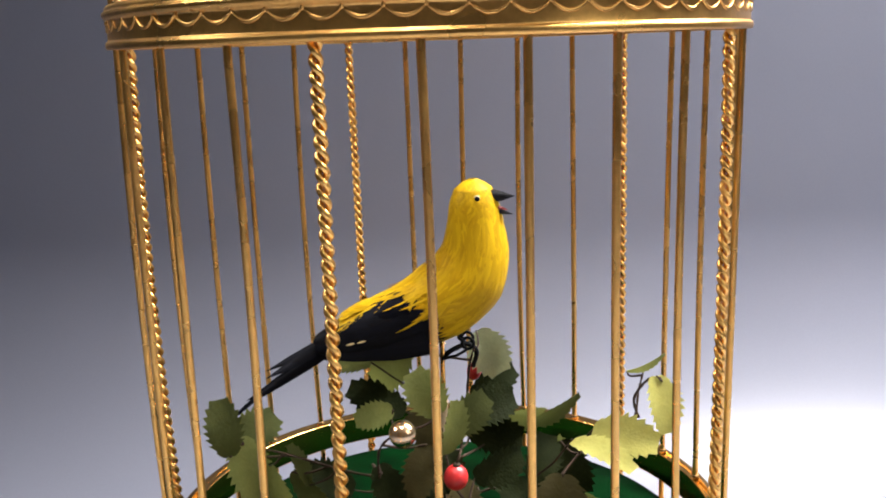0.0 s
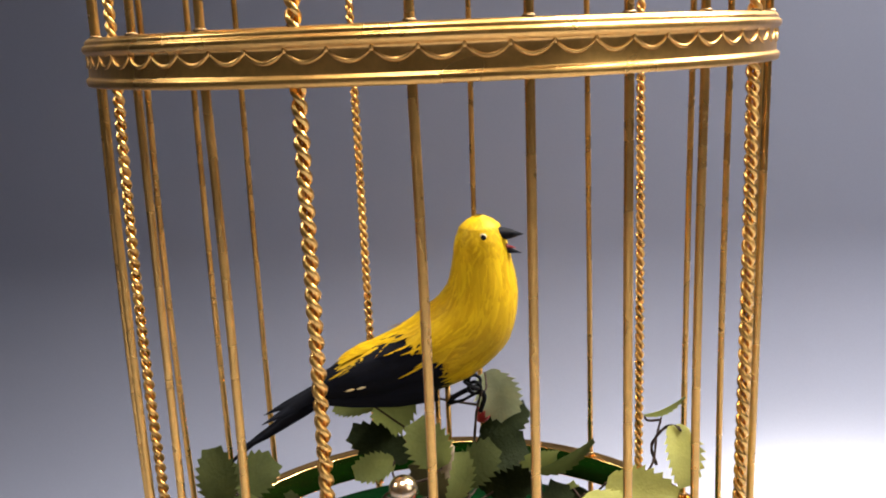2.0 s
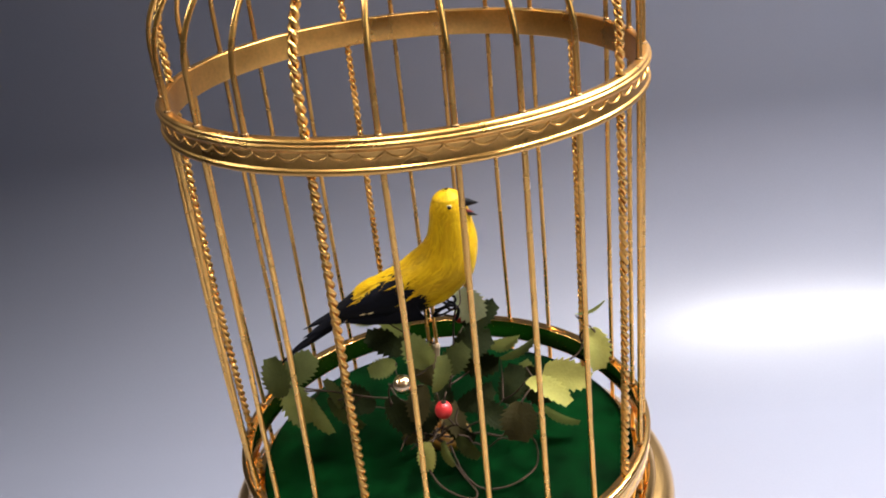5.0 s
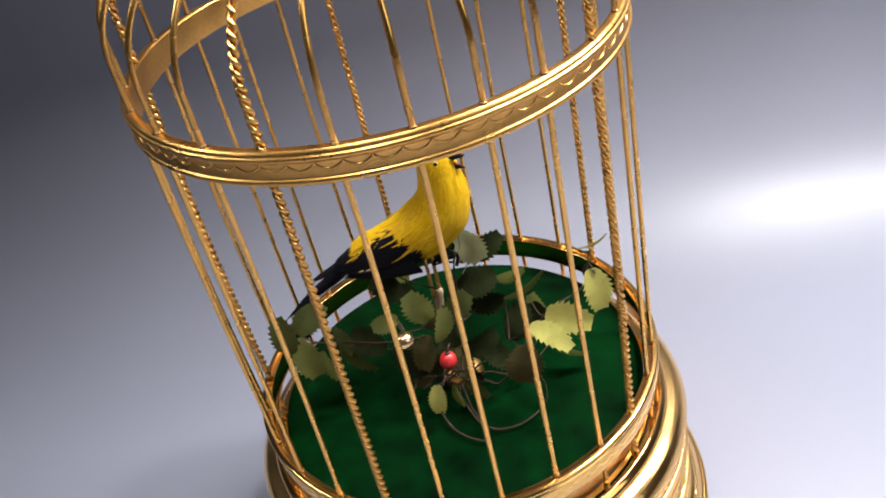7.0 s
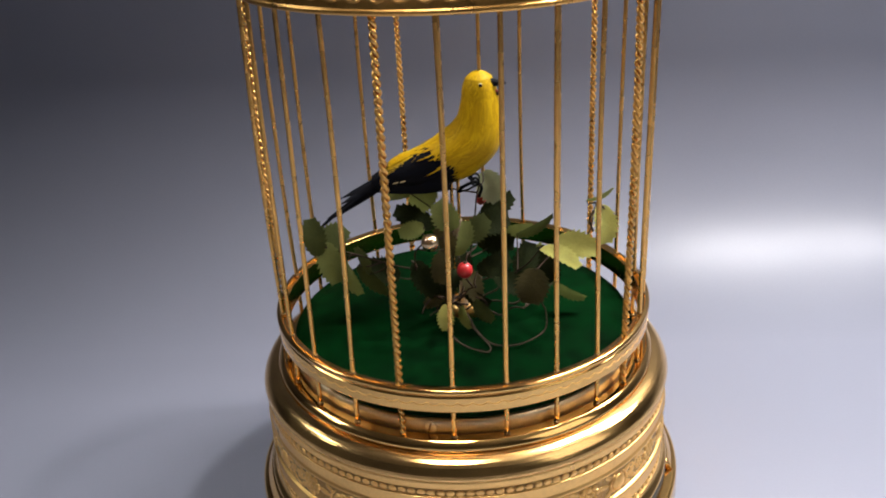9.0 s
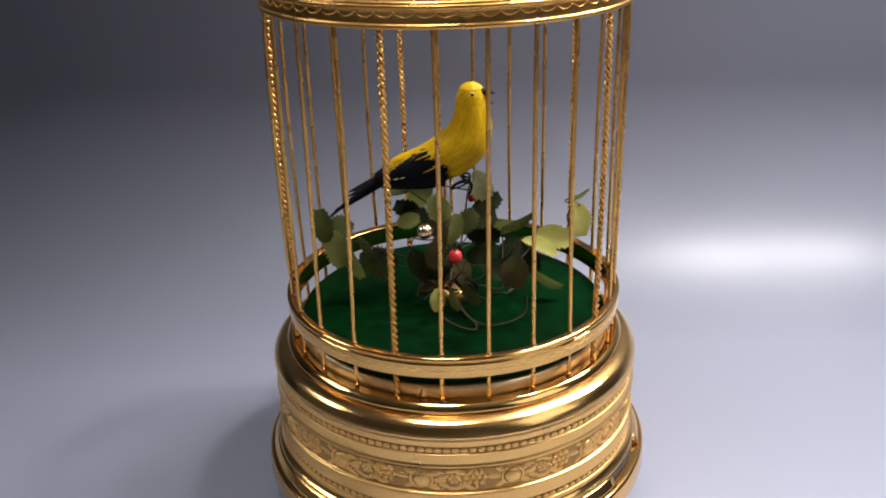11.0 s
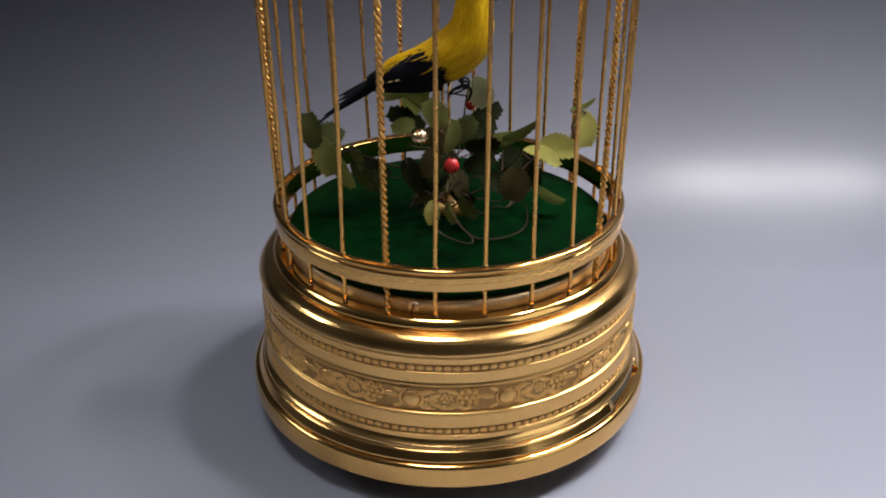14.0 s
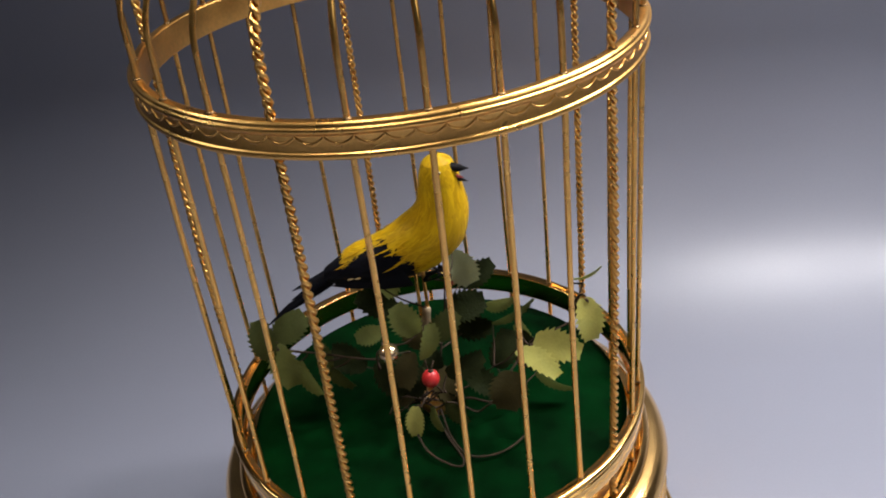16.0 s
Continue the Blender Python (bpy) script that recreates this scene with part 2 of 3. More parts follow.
def round_at(degrees, r, h):
    a = radians(degrees)
    return Vector((r * math.sin(a), -r * math.cos(a), z(h)))


# ---- birdcage: base ----
cage = thing("birdcage", "tall round brass wire birdcage on a moulded brass base", "birdcage")


def tight(profile, near=0.00025):
    """Adds a point close to each corner of the long runs, so that flat bands stay flat."""
    out = []
    for p, q in zip(profile, [*profile[1:], profile[0]]):
        p, q = Vector(p), Vector(q)
        out.append(tuple(p))
        if (q - p).length > 0.0012:
            step = (q - p).normalized() * near
            out += [tuple(p + step), tuple(q - step)]
    return out


body = lathe([(r * 1.004, z(h)) for r, h in tight([
    (0.0620, -0.0700), (0.0765, -0.0700), (0.0768, -0.0668), (0.0773, -0.0660), (0.0768, -0.0652), (0.0760, -0.0650), (0.0757, -0.0640), (0.0751, -0.0636),
    (0.0751, -0.0616), (0.0744, -0.0613), (0.0744, -0.0587), (0.0751, -0.0584), (0.0751, -0.0534), (0.0756, -0.0530), (0.0756, -0.0521), (0.0749, -0.0519), (0.0741, -0.0517), (0.0741, -0.0513), (0.0748, -0.0511),
    (0.0748, -0.0418), (0.0741, -0.0416), (0.0741, -0.0412), (0.0749, -0.0410), (0.0756, -0.0408), (0.0756, -0.0399), (0.0751, -0.0395), (0.0751, -0.0353), (0.0744, -0.0350), (0.0744, -0.0322), (0.0751, -0.0319),
    (0.0753, -0.0296), (0.0750, -0.0292), (0.0750, -0.0287), (0.0757, -0.0284), (0.0758, -0.0279), (0.0754, -0.0266), (0.0748, -0.0255), (0.0741, -0.0245),
    (0.0732, -0.0236), (0.0721, -0.0229), (0.0709, -0.0224), (0.0697, -0.0221), (0.0640, -0.0220), (0.0620, -0.0220)])], 220)
# the shoulder and the lowest fillet are polished, the wall between is satin
for face in body.faces:
    h = face.calc_center_median().z - FOOT
    face.material_index = 1 if h > -0.0289 or h < -0.0637 else 0
    # frieze ground and bead channels take the brass with shade in its colour
    if -0.0511 < h < -0.0418 or -0.0613 < h < -0.0587 or -0.0350 < h < -0.0322:
        face.material_index = 2
base = part("base", body, [GOLD_SATIN, GOLD_SHOULDER, GOLD_GROUND], cage, "satin brass drum base with beaded mouldings")
# rim below, continuous; the hollow moulding above it has a slot for the lever
part("flange_rim", lathe([(r, z(h)) for r, h in rounded([(0.0700, -0.0796), (0.0821, -0.0796), (0.0818, -0.0717), (0.0807, -0.0707), (0.0700, -0.0707)], 0.0007)], 200), GOLD, base, "polished brass rim")
SLOT = (55.0, 77.0)
hollow = [(0.0740, -0.0706), (0.0802, -0.0706), (0.0796, -0.0696), (0.0790, -0.0686), (0.0784, -0.0676), (0.0779, -0.0667), (0.0740, -0.0664)]
part("hollow_moulding", lathe([(r, z(h)) for r, h in tight(hollow)], 190, True, SLOT[1], SLOT[0] + 360), GOLD_SHOULDER, base)
# black plug in the shallow slot, painting the shade of a deep opening
part("lever_slot_shade", lathe([(r, z(h)) for r, h in [(0.0735, -0.0704), (0.0777, -0.0704), (0.0774, -0.0690), (0.0771, -0.0668), (0.0735, -0.0668)]], 24, True, SLOT[0] + 0.3, SLOT[1] - 0.3), RUBBER, base, "lever slot plugged in black for its inner shade")
for k in range(3):
    foot = lathe([(0.0001, 0.0), (0.0075, 0.0), (0.0080, 0.0010), (0.0080, z(-0.0793)), (0.0001, z(-0.0793))], 20)
    bmesh.ops.translate(foot, verts=foot.verts, vec=round_at(60 + 120 * k, 0.058, 0) - Vector((0, 0, z(0))))
    part("foot", foot, RUBBER, base, "black felt foot")
part("underplate", lathe([(r, z(h)) for r, h in [(0.0001, -0.0780), (0.0705, -0.0780), (0.0705, -0.0730), (0.0001, -0.0730)]], 60), RUBBER, base)

# rows of beads and the fruit frieze
def ring_of(name, mesh, count, parent, start=0.0):
    """Alike pieces round the axis, each an object on one mesh."""
    for k in range(count):
        ob = new(name, mesh)
        ob.rotation_euler = (0, 0, radians(start + 360 * k / count))
        ob.parent = parent


for h, count, r in ((-0.0336, 150, 0.00128), (-0.0600, 150, 0.00126)):
    bm = bmesh.new()
    bead(bm, round_at(0, 0.0752, h), r, (1.15, 0.28, 0.85), 9, 6)
    ring_of("bead", to_mesh(bm, "bead", GOLD_RELIEF), count, base)
for h in (-0.0319, -0.0353, -0.0617, -0.0583):
    part("fillet", lathe([(0.0751 + 0.0004 * math.cos(a), z(h) + 0.0002 * math.sin(a)) for a in [2 * math.pi * i / 8 for i in range(8)]], 180), GOLD_SATIN, base)

REPEATS = 14
rnd = random.Random(4)


def bump(bm, da, dh, r, flat=0.45, tall=1.0, wide=1.0, turn=0.0):
    a = -7.26 + da
    m = Matrix.Rotation(radians(a), 4, "Z") @ Matrix.Rotation(radians(turn), 4, "Y")
    bead(bm, round_at(a, 0.0750, -0.0464 + dh), r, (wide, flat * 0.78, tall), 10, 6, m)


apple, blossom, sprig = (bmesh.new() for _ in range(3))
bump(apple, 0, -0.0004, 0.0034, 0.45)
bump(apple, -0.9, -0.0004, 0.0009, 1.9)
bump(apple, 0.8, 0.0028, 0.0005, 0.9, 1.8)
for row, n in enumerate((3, 4, 3, 1)):
    for q in range(n):
        grape = bmesh.new()
        bump(grape, -10.6 + (q - (n - 1) / 2) * 1.75 + rnd.uniform(-0.12, 0.12), 0.0032 - row * 0.0021 + rnd.uniform(-0.0001, 0.0001), 0.00128, 0.95)
        ring_of("grape", to_mesh(grape, "grape", GOLD_RELIEF), REPEATS, base)
for q in range(6):
    a = 2 * math.pi * q / 6
    bump(blossom, 9.2 + 1.15 * math.cos(a), 0.0005 + 0.0015 * math.sin(a), 0.00085, 0.6)
bump(blossom, 9.2, 0.0005, 0.0008, 0.8)
for da, dh, tn, size in ((3.6, 0.0026, 70, 1.5), (3.4, -0.0030, 115, 1.5), (-3.4, 0.0031, -60, 1.2), (-3.5, -0.0031, -125, 1.3), (5.2, -0.0002, 88, 1.3), (-12.2, 0.0030, 50, 1.3), (-12.6, -0.0030, 130, 1.4), (10.8, 0.0032, -60, 1.3), (10.9, -0.0030, -115, 1.3), (8.4, 0.0038, 80, 1.1), (8.8, -0.0037, 95, 1.1), (6.2, 0.0012, 60, 1.3), (6.4, -0.0022, 120, 1.2), (-5.6, 0.0006, -80, 1.4)):
    bump(sprig, da, dh, 0.0011 * size, 0.36, 1.75, 0.8, tn)
    bump(sprig, da, dh, 0.0005 * size, 1.0, 2.9, 0.45, tn)
for side in (-1, 1):
    hoop = [round_at(-7.26 + 3.1 * side * math.sin(q), 0.0751, -0.0464 - 0.0038 * math.cos(q)) for q in [0.5 + 2.2 * k / 10 for k in range(11)]]
    tube(hoop, [0.0003 + 0.0003 * math.sin(math.pi * k / 10) for k in range(11)], 6, True, sprig)
for q in range(14):
    bump(sprig, 4.9 + rnd.uniform(-1.6, 1.6), rnd.uniform(-0.0044, 0.0044), 0.0005, 0.9)
    bump(sprig, 12.0 + rnd.uniform(-1.6, 1.6), rnd.uniform(-0.0044, 0.0044), 0.00055, 0.9)
for name, bm in (("apple", apple), ("blossom", blossom), ("leaf_sprig", sprig)):
    ring_of(name, to_mesh(bm, name, GOLD_RELIEF), REPEATS, base)

# ---- birdcage: rings ----
seat = [(0.0640, -0.0220), (0.0697, -0.0220), (0.0700, -0.0214), (0.0699, -0.0206), (0.0694, -0.0198), (0.0687, -0.0191), (0.0680, -0.0186), (0.0677, -0.0189), (0.0671, -0.0189), (0.0640, -0.0190)]
part("seat_ring", lathe([(r, z(h)) for r, h in rounded(seat, 0.0004)]), GOLD, cage, "polished brass seat ring")
RING = [(0.0645, -0.0083), (0.0674, -0.0083), (0.0678, -0.0079), (0.0677, -0.0029), (0.0671, -0.0025), (0.0675, -0.0020), (0.0681, -0.0016), (0.0682, -0.0008), (0.0677, -0.0001), (0.0665, 0.0002), (0.0655, -0.0003), (0.0645, -0.0004)]
lower = part("lower_ring", lathe([(r + 0.0002, z(h)) for r, h in rounded(RING, 0.0003)]), GOLD, cage, "brass ring with a wavy engraved line")
BAND = [(0.0645, 0.1120), (0.0675, 0.1120), (0.0678, 0.1127), (0.0677, 0.1135), (0.0672, 0.1139), (0.0671, 0.1181), (0.0676, 0.1186), (0.0680, 0.1192), (0.0679, 0.1200), (0.0674, 0.1203), (0.0674, 0.1209), (0.0668, 0.1216), (0.0652, 0.1217), (0.0645, 0.1213)]
upper = part("upper_band", lathe([(r + 0.0008, z(0.1222 + (h - 0.1217) * 0.89)) for r, h in rounded(BAND, 0.0003)]), GOLD_BAND, cage, "brass band embossed with hanging swags")


def swag(count, r, top, drop, thick, peak):
    """One hanging loop of a band, with a small point where it meets the next."""
    bm = bmesh.new()
    step = 360 / count
    pts, rad = [], []
    for i in range(9):
        t = i / 8
        pts.append(round_at(step * t, r, top - drop * (1 - (2 * t - 1) ** 2)))
        rad.append(thick * (0.55 + 0.45 * math.sin(math.pi * t)))
    tube(pts, rad, 6, True, bm)
    if peak:
        tube([round_at(0, r, top + 0.0007), round_at(0, r, top - 0.0004)], [thick * 0.5, thick * 1.2], 6, True, bm)
    return to_mesh(bm, "swag", GOLD_BAND)


ring_of("swag", swag(66, 0.0679, 0.1188, 0.0017, 0.00038, True), 66, upper)
ring_of("swag", swag(90, 0.06790, -0.0045, 0.0010, 0.00016, False), 90, lower)
drum = [(0.0600, -0.0215), (0.0630, -0.0215), (0.0629, -0.0200), (0.0631, -0.0196), (0.0632, -0.0156), (0.0626, -0.0146), (0.0600, -0.0140)]
part("drum", lathe([(r, z(h)) for r, h in rounded(drum, 0.0006)]), GOLD_PALE, cage, "plain brass drum below the mat")
face_out = Matrix.Translation(round_at(-8.5, 0.0629, -0.0170)) @ Matrix.Rotation(radians(-8.5), 4, "Z") @ Matrix.Rotation(radians(90), 4, "X") @ Matrix.Rotation(radians(75), 4, "Z")
head = lathe([(0.0001, -0.001), (0.0023, -0.001), (0.0023, 0.0007), (0.0020, 0.0010), (0.0001, 0.0010)], 24)
bmesh.ops.transform(head, verts=head.verts, matrix=face_out)
screw = part("screw", head, GOLD_PALE, cage, "small slotted brass screw")
part("slot", box((0.0038, 0.0006, 0.0003), (0, 0, 0), None), GOLD_DARK, screw, smooth=False).matrix_world = face_out @ Matrix.Translation((0, 0, 0.00102))

# ---- birdcage: bars rise from the seat, pass both rings and arch in to the crown ----
ARCH, CROWN = 0.135, 0.171


# each bar stands a little off its even place at the band and at the foot (degrees), and is bent a hair sideways (mm)
OFF_TOP = [0.61, 0.6, 0.66, 0.14, -0.19, 0.6, -0.57, -0.76, 1.14, 0.27, 1.29, 1.26, 1.32, 1.52, 1.13, 1.11, 1.14, 1.17, 0.21, 1.14, -0.4, -1.0, -1.23, 0.31, 0.93]
OFF_FOOT = [0.22, 0.3, 0.46, 0.9, 1.1, 0.7, -0.08, -0.76, 0.16, 0.33, 0.75, 0.68, 0.95, 1.14, 0.82, 0.83, 0.68, 1.09, 0.23, 0.36, -0.68, -1.02, -1.2, -1.11, -0.08]
BENT = [-0.0, 0.5, 0.0, -0.2, -0.5, 0.5, 0.0, 0.0, -0.3, -0.2, 0.1, 0.1, -0.5, -0.5, -0.1, -0.0, -0.7, -0.2, -0.4, -0.9, -1.2, -0.9, -0.5, 0.0, 0.6]
SPAN, FLARE = 0.1126, 0.0006


def bar_angle(k, h):
    f = max(-0.2, min(1.2, h / SPAN))
    return FIRST + k * 360 / BARS + OFF_FOOT[k] + (OFF_TOP[k] - OFF_FOOT[k]) * f


def bar_line(k, spread=0.0, twist=0.0, turn=0.0, step=0.0012):
    """The wire's line: up from the seat, through both rings, over to the crown; spread and twist wind a strand round it."""
    pts = []
    count = int((ARCH + 0.018) / step)
    for i in range(count + 1):
        h = -0.0190 + i * (ARCH + 0.019) / count
        pts.append((BAR_R + FLARE * min(1.0, h / SPAN), h))
    top = pts[-1][0]
    arc = int(86 * 0.0012 / step)
    for i in range(arc + 1):
        a = radians(1 + 87 * i / arc)
        pts.append((0.006 + (top - 0.006) * math.cos(a), ARCH + (CROWN - ARCH) * math.sin(a)))
    out, run = [], 0.0
    for i, (r, h) in enumerate(pts):
        if i:
            run += math.hypot(r - pts[i - 1][0], h - pts[i - 1][1])
        f = max(0.0, min(1.0, h / SPAN))
        a = radians(bar_angle(k, h))
        w = turn + twist * run
        away, along = Vector((math.sin(a), -math.cos(a), 0)), Vector((math.cos(a), math.sin(a), 0))
        out.append(away * (r + spread * math.sin(w)) + along * spread * math.cos(w) + Vector((0.004 * BENT[k] * f * (1 - f), 0, z(h))))
    return out


for k in range(BARS):
    if k % 5 == 0:
        bm = bmesh.new()
        for s in (0, math.pi):
            tube(bar_line(k, 0.00066, 2 * math.pi / 0.0051, s, 0.0004), 0.00062, 7, bm=bm)
        ob = part("twisted_bar", bm, GOLD_WIRE, cage, "two-strand twisted brass bar")
    else:
        ob = part("bar", tube(bar_line(k, step=0.004), 0.00076, 8), GOLD_WIRE, cage)
crown = lathe([(0.0001, z(CROWN - 0.003)), (0.0085, z(CROWN - 0.002)), (0.0090, z(CROWN)), (0.0070, z(CROWN + 0.002)), (0.0001, z(CROWN + 0.0035))], 40)
part("crown_boss", crown, GOLD, cage, "small domed brass boss where the bars meet")
for h in (-0.0186, 0.0004, 0.1222):
    solder = bmesh.new()
    bead(solder, (0, -BAR_R - FLARE * h / SPAN, z(h)), 0.0011, (1, 1, 0.5), 10, 6)
    solder_mesh = to_mesh(solder, "solder", GOLD_DARK)
    for k in range(BARS):
        ob = new("solder", solder_mesh)
        ob.matrix_basis = Matrix.Rotation(radians(bar_angle(k, h)), 4, "Z")
        ob.parent = cage

# ---- inside the cage ----
mat_profile = [(0.0001, -0.0060), (0.02, -0.0062), (0.04, -0.0072), (0.055, -0.0090), (0.0605, -0.0104), (0.0622, -0.0111), (0.0628, -0.0122), (0.0626, -0.0136), (0.0001, -0.0136)]
ob = part("velvet_mat", lathe([(r, z(h)) for r, h in mat_profile], 120), VELVET)
tagged(ob, "round dark green velvet mat on the cage floor", "mat")


# leaves: the axes of the plant's main plane
RIGHT, UP, TOWARD = Vector((1, 0, 0)), Vector((0, 0.37, 0.93)), Vector((0, -0.93, 0.37))


def leaf_mesh(length, width, fold, curl, seed):
    """A cloth leaf: rounded outline with saw teeth, folded at its midrib and curled, 0.2 mm thick."""
    bm = bmesh.new()
    teeth = 7
    stations = [(0.0, 1.0), (0.05, 1.0), (0.12, 1.0)]
    for q in range(teeth):
        t0, t1 = 0.14 + 0.86 * q / teeth, 0.14 + 0.86 * (q + 1) / teeth
        stations += [(t0, 0.86), (0.4 * t0 + 0.6 * t1, 1.03), (t1 - 0.016, 1.13)]
    rows = []
    for i, (t, tooth) in enumerate(stations):
        w = width * 0.5 * (math.sin(math.pi * min(1, 0.04 + 0.90 * t ** 0.95)) ** 0.55)
        w = max(w, 0.0003)
        y = (t - 0.5) * length
        bend = -curl * length * (t - 0.35) ** 2
        row = []
        for s in (-1, -0.55, 0, 0.55, 1):
            edge = abs(s) > 0.9
            x = s * w * (tooth if edge else 1.0)
            ahead = 0.05 * length * (tooth - 0.7) if edge and i > 2 else 0.0
            row.append(bm.verts.new((x, y + ahead, bend + fold * abs(x) + 0.02 * width * math.sin(5 * t + 2 * s + seed))))
        rows.append(row)
    for a, b in zip(rows, rows[1:]):
        for k in range(4):
            bm.faces.new((a[k], a[k + 1], b[k + 1], b[k]))
    shell = bmesh.ops.solidify(bm, geom=bm.faces[:], thickness=0.0002)
    return bm


def leaf_pose(at, angle, tilt, lean):
    """angle: where the tip points in the drawing plane; tilt about the midrib; lean towards or away from the front."""
    a = radians(angle)
    tip = math.cos(a) * RIGHT + math.sin(a) * UP
    tip = (tip * math.cos(radians(lean)) + TOWARD * math.sin(radians(lean))).normalized()
    side = tip.cross(TOWARD).normalized()
    face = side.cross(tip).normalized()
    m = Matrix((side, tip, face)).transposed().to_4x4()
    return Matrix.Translation((at[0], at[1], z(at[2]))) @ m @ Matrix.Rotation(radians(tilt), 4, "Y")


plant = thing("artificial_plant", "artificial twig with serrated cloth leaves and red berries", "plant")
LEAVES = [
    # place, tip angle, tilt, lean, length and width in mm, cloth
    ((-0.0498, -0.0154, 0.0290), 100, 10, 10, 12.0, 7.5, LEAF_OLIVE),
    ((-0.0447, -0.0159, 0.0191), -72, -10, 0, 13.5, 8.5, LEAF_SAGE),
    ((-0.0470, 0.0040, 0.0200), 40, -5, -20, 12.0, 9.5, LEAF_OLIVE),
    ((-0.0387, -0.0134, 0.0116), -68, 35, 0, 12.0, 6.8, LEAF_SAGE),
    ((-0.0350, -0.0040, 0.0143), 112, 50, 0, 10.0, 4.5, LEAF_OLIVE),
    ((-0.0324, -0.0050, 0.0064), -48, 30, 0, 14.0, 6.0, LEAF_OLIVE),
    ((-0.0300, 0.0040, 0.0060), 160, 10, -20, 14.0, 9.0, LEAF_DARK),
    ((-0.0164, 0.0050, 0.0267), 155, 10, 10, 14.0, 8.0, LEAF_DARK),
    ((-0.0125, 0.0040, 0.0354), -130, 0, -30, 14.0, 9.0, LEAF_SAGE),
    ((-0.0226, 0.0060, 0.0365), 175, 20, -20, 10.0, 6.0, LEAF_SAGE),
    ((-0.0036, -0.0206, 0.0378), 120, 0, 15, 10.2, 8.3, LEAF_SAGE),
    ((-0.0153, -0.0198, 0.0328), 195, 0, 10, 8.0, 5.5, LEAF_SAGE),
    ((-0.0054, -0.0210, 0.0195), -105, 15, 5, 11.0, 7.2, LEAF_BROWN),
    ((-0.0120, -0.0160, 0.0120), -60, 10, 0, 13.0, 8.0, LEAF_DARK),
    ((0.0022, -0.0204, 0.0291), 72, 48, 20, 11.5, 7.0, LEAF_SAGE),
    ((0.0060, -0.0120, 0.0290), 40, 15, 0, 11.0, 8.0, LEAF_OLIVE),
    ((0.0118, 0.0080, 0.0370), -62, 5, 0, 11.0, 9.5, LEAF_PALE),
    ((0.0142, 0.0300, 0.0205), 30, 10, 0, 13.0, 8.0, LEAF_DARK),
    ((0.0118, 0.0060, 0.0240), 15, -10, 0, 12.0, 9.5, LEAF_DARK),
    ((0.0129, 0.0050, 0.0164), -10, 15, 10, 12.5, 9.0, LEAF_DARK),
    ((0.0125, -0.0190, 0.0190), 20, 25, -10, 11.5, 8.5, LEAF_DARK),
    ((0.0170, -0.0170, 0.0110), -35, -20, 10, 11.0, 7.0, LEAF_DARK),
    ((0.0252, -0.0243, 0.0128), -100, 5, 10, 11.0, 10.5, LEAF_BROWN),
    ((0.0304, 0.0083, 0.0077), 120, -35, 0, 10.0, 7.5, LEAF_SAGE),
    ((0.0313, 0.0000, 0.0088), -70, 20, 0, 13.0, 9.0, LEAF_DARK),
    ((0.0235, -0.0040, 0.0130), 70, 20, 0, 12.0, 9.0, LEAF_DARK),
    ((0.0403, -0.0199, 0.0259), -12, -15, 25, 13.5, 8.5, LEAF_YELLOW),
    ((0.0344, -0.0256, 0.0251), -24, -50, 35, 14.0, 7.0, LEAF_YELLOW),
    ((0.0503, -0.0144, 0.0308), -80, -25, 5, 12.0, 8.5, LEAF_YELLOW),
    ((0.0512, 0.0070, 0.0326), 18, 72, 10, 9.5, 5.0, LEAF_SAGE),
    ((0.0278, 0.0000, 0.0240), 22, 58, -10, 14.0, 6.5, LEAF_OLIVE),
    ((0.0225, 0.0200, 0.0143), 0, 40, -20, 10.0, 7.0, LEAF_SAGE),
    ((0.0390, -0.0071, 0.0010), -32, 50, 0, 12.0, 6.0, LEAF_OLIVE),
    ((-0.0050, -0.0218, -0.0002), -92, 10, 15, 8.5, 5.5, LEAF_YELLOW),
    ((0.0015, -0.0200, -0.0012), -75, 50, 10, 8.0, 5.0, LEAF_SAGE),
    ((0.0080, -0.0200, 0.0010), -50, 20, 10, 9.0, 5.0, LEAF_OLIVE),
    ((-0.0035, -0.0130, 0.0085), -120, 15, 15, 10.0, 6.0, LEAF_DARK),
    ((0.0045, -0.0150, 0.0095), -70, -15, 20, 11.0, 6.5, LEAF_BROWN),
    ((0.0060, -0.0165, 0.0040), -25, 20, 15, 9.0, 5.0, LEAF_DARK),
    ((-0.0085, -0.0130, 0.0030), -150, 10, 20, 9.0, 5.0, LEAF_BROWN),
    ((0.0015, -0.0120, 0.0150), 95, 20, 15, 10.0, 6.0, LEAF_DARK),
    ((-0.0040, -0.0080, 0.0230), 130, -10, 10, 11.0, 6.5, LEAF_BROWN),
]
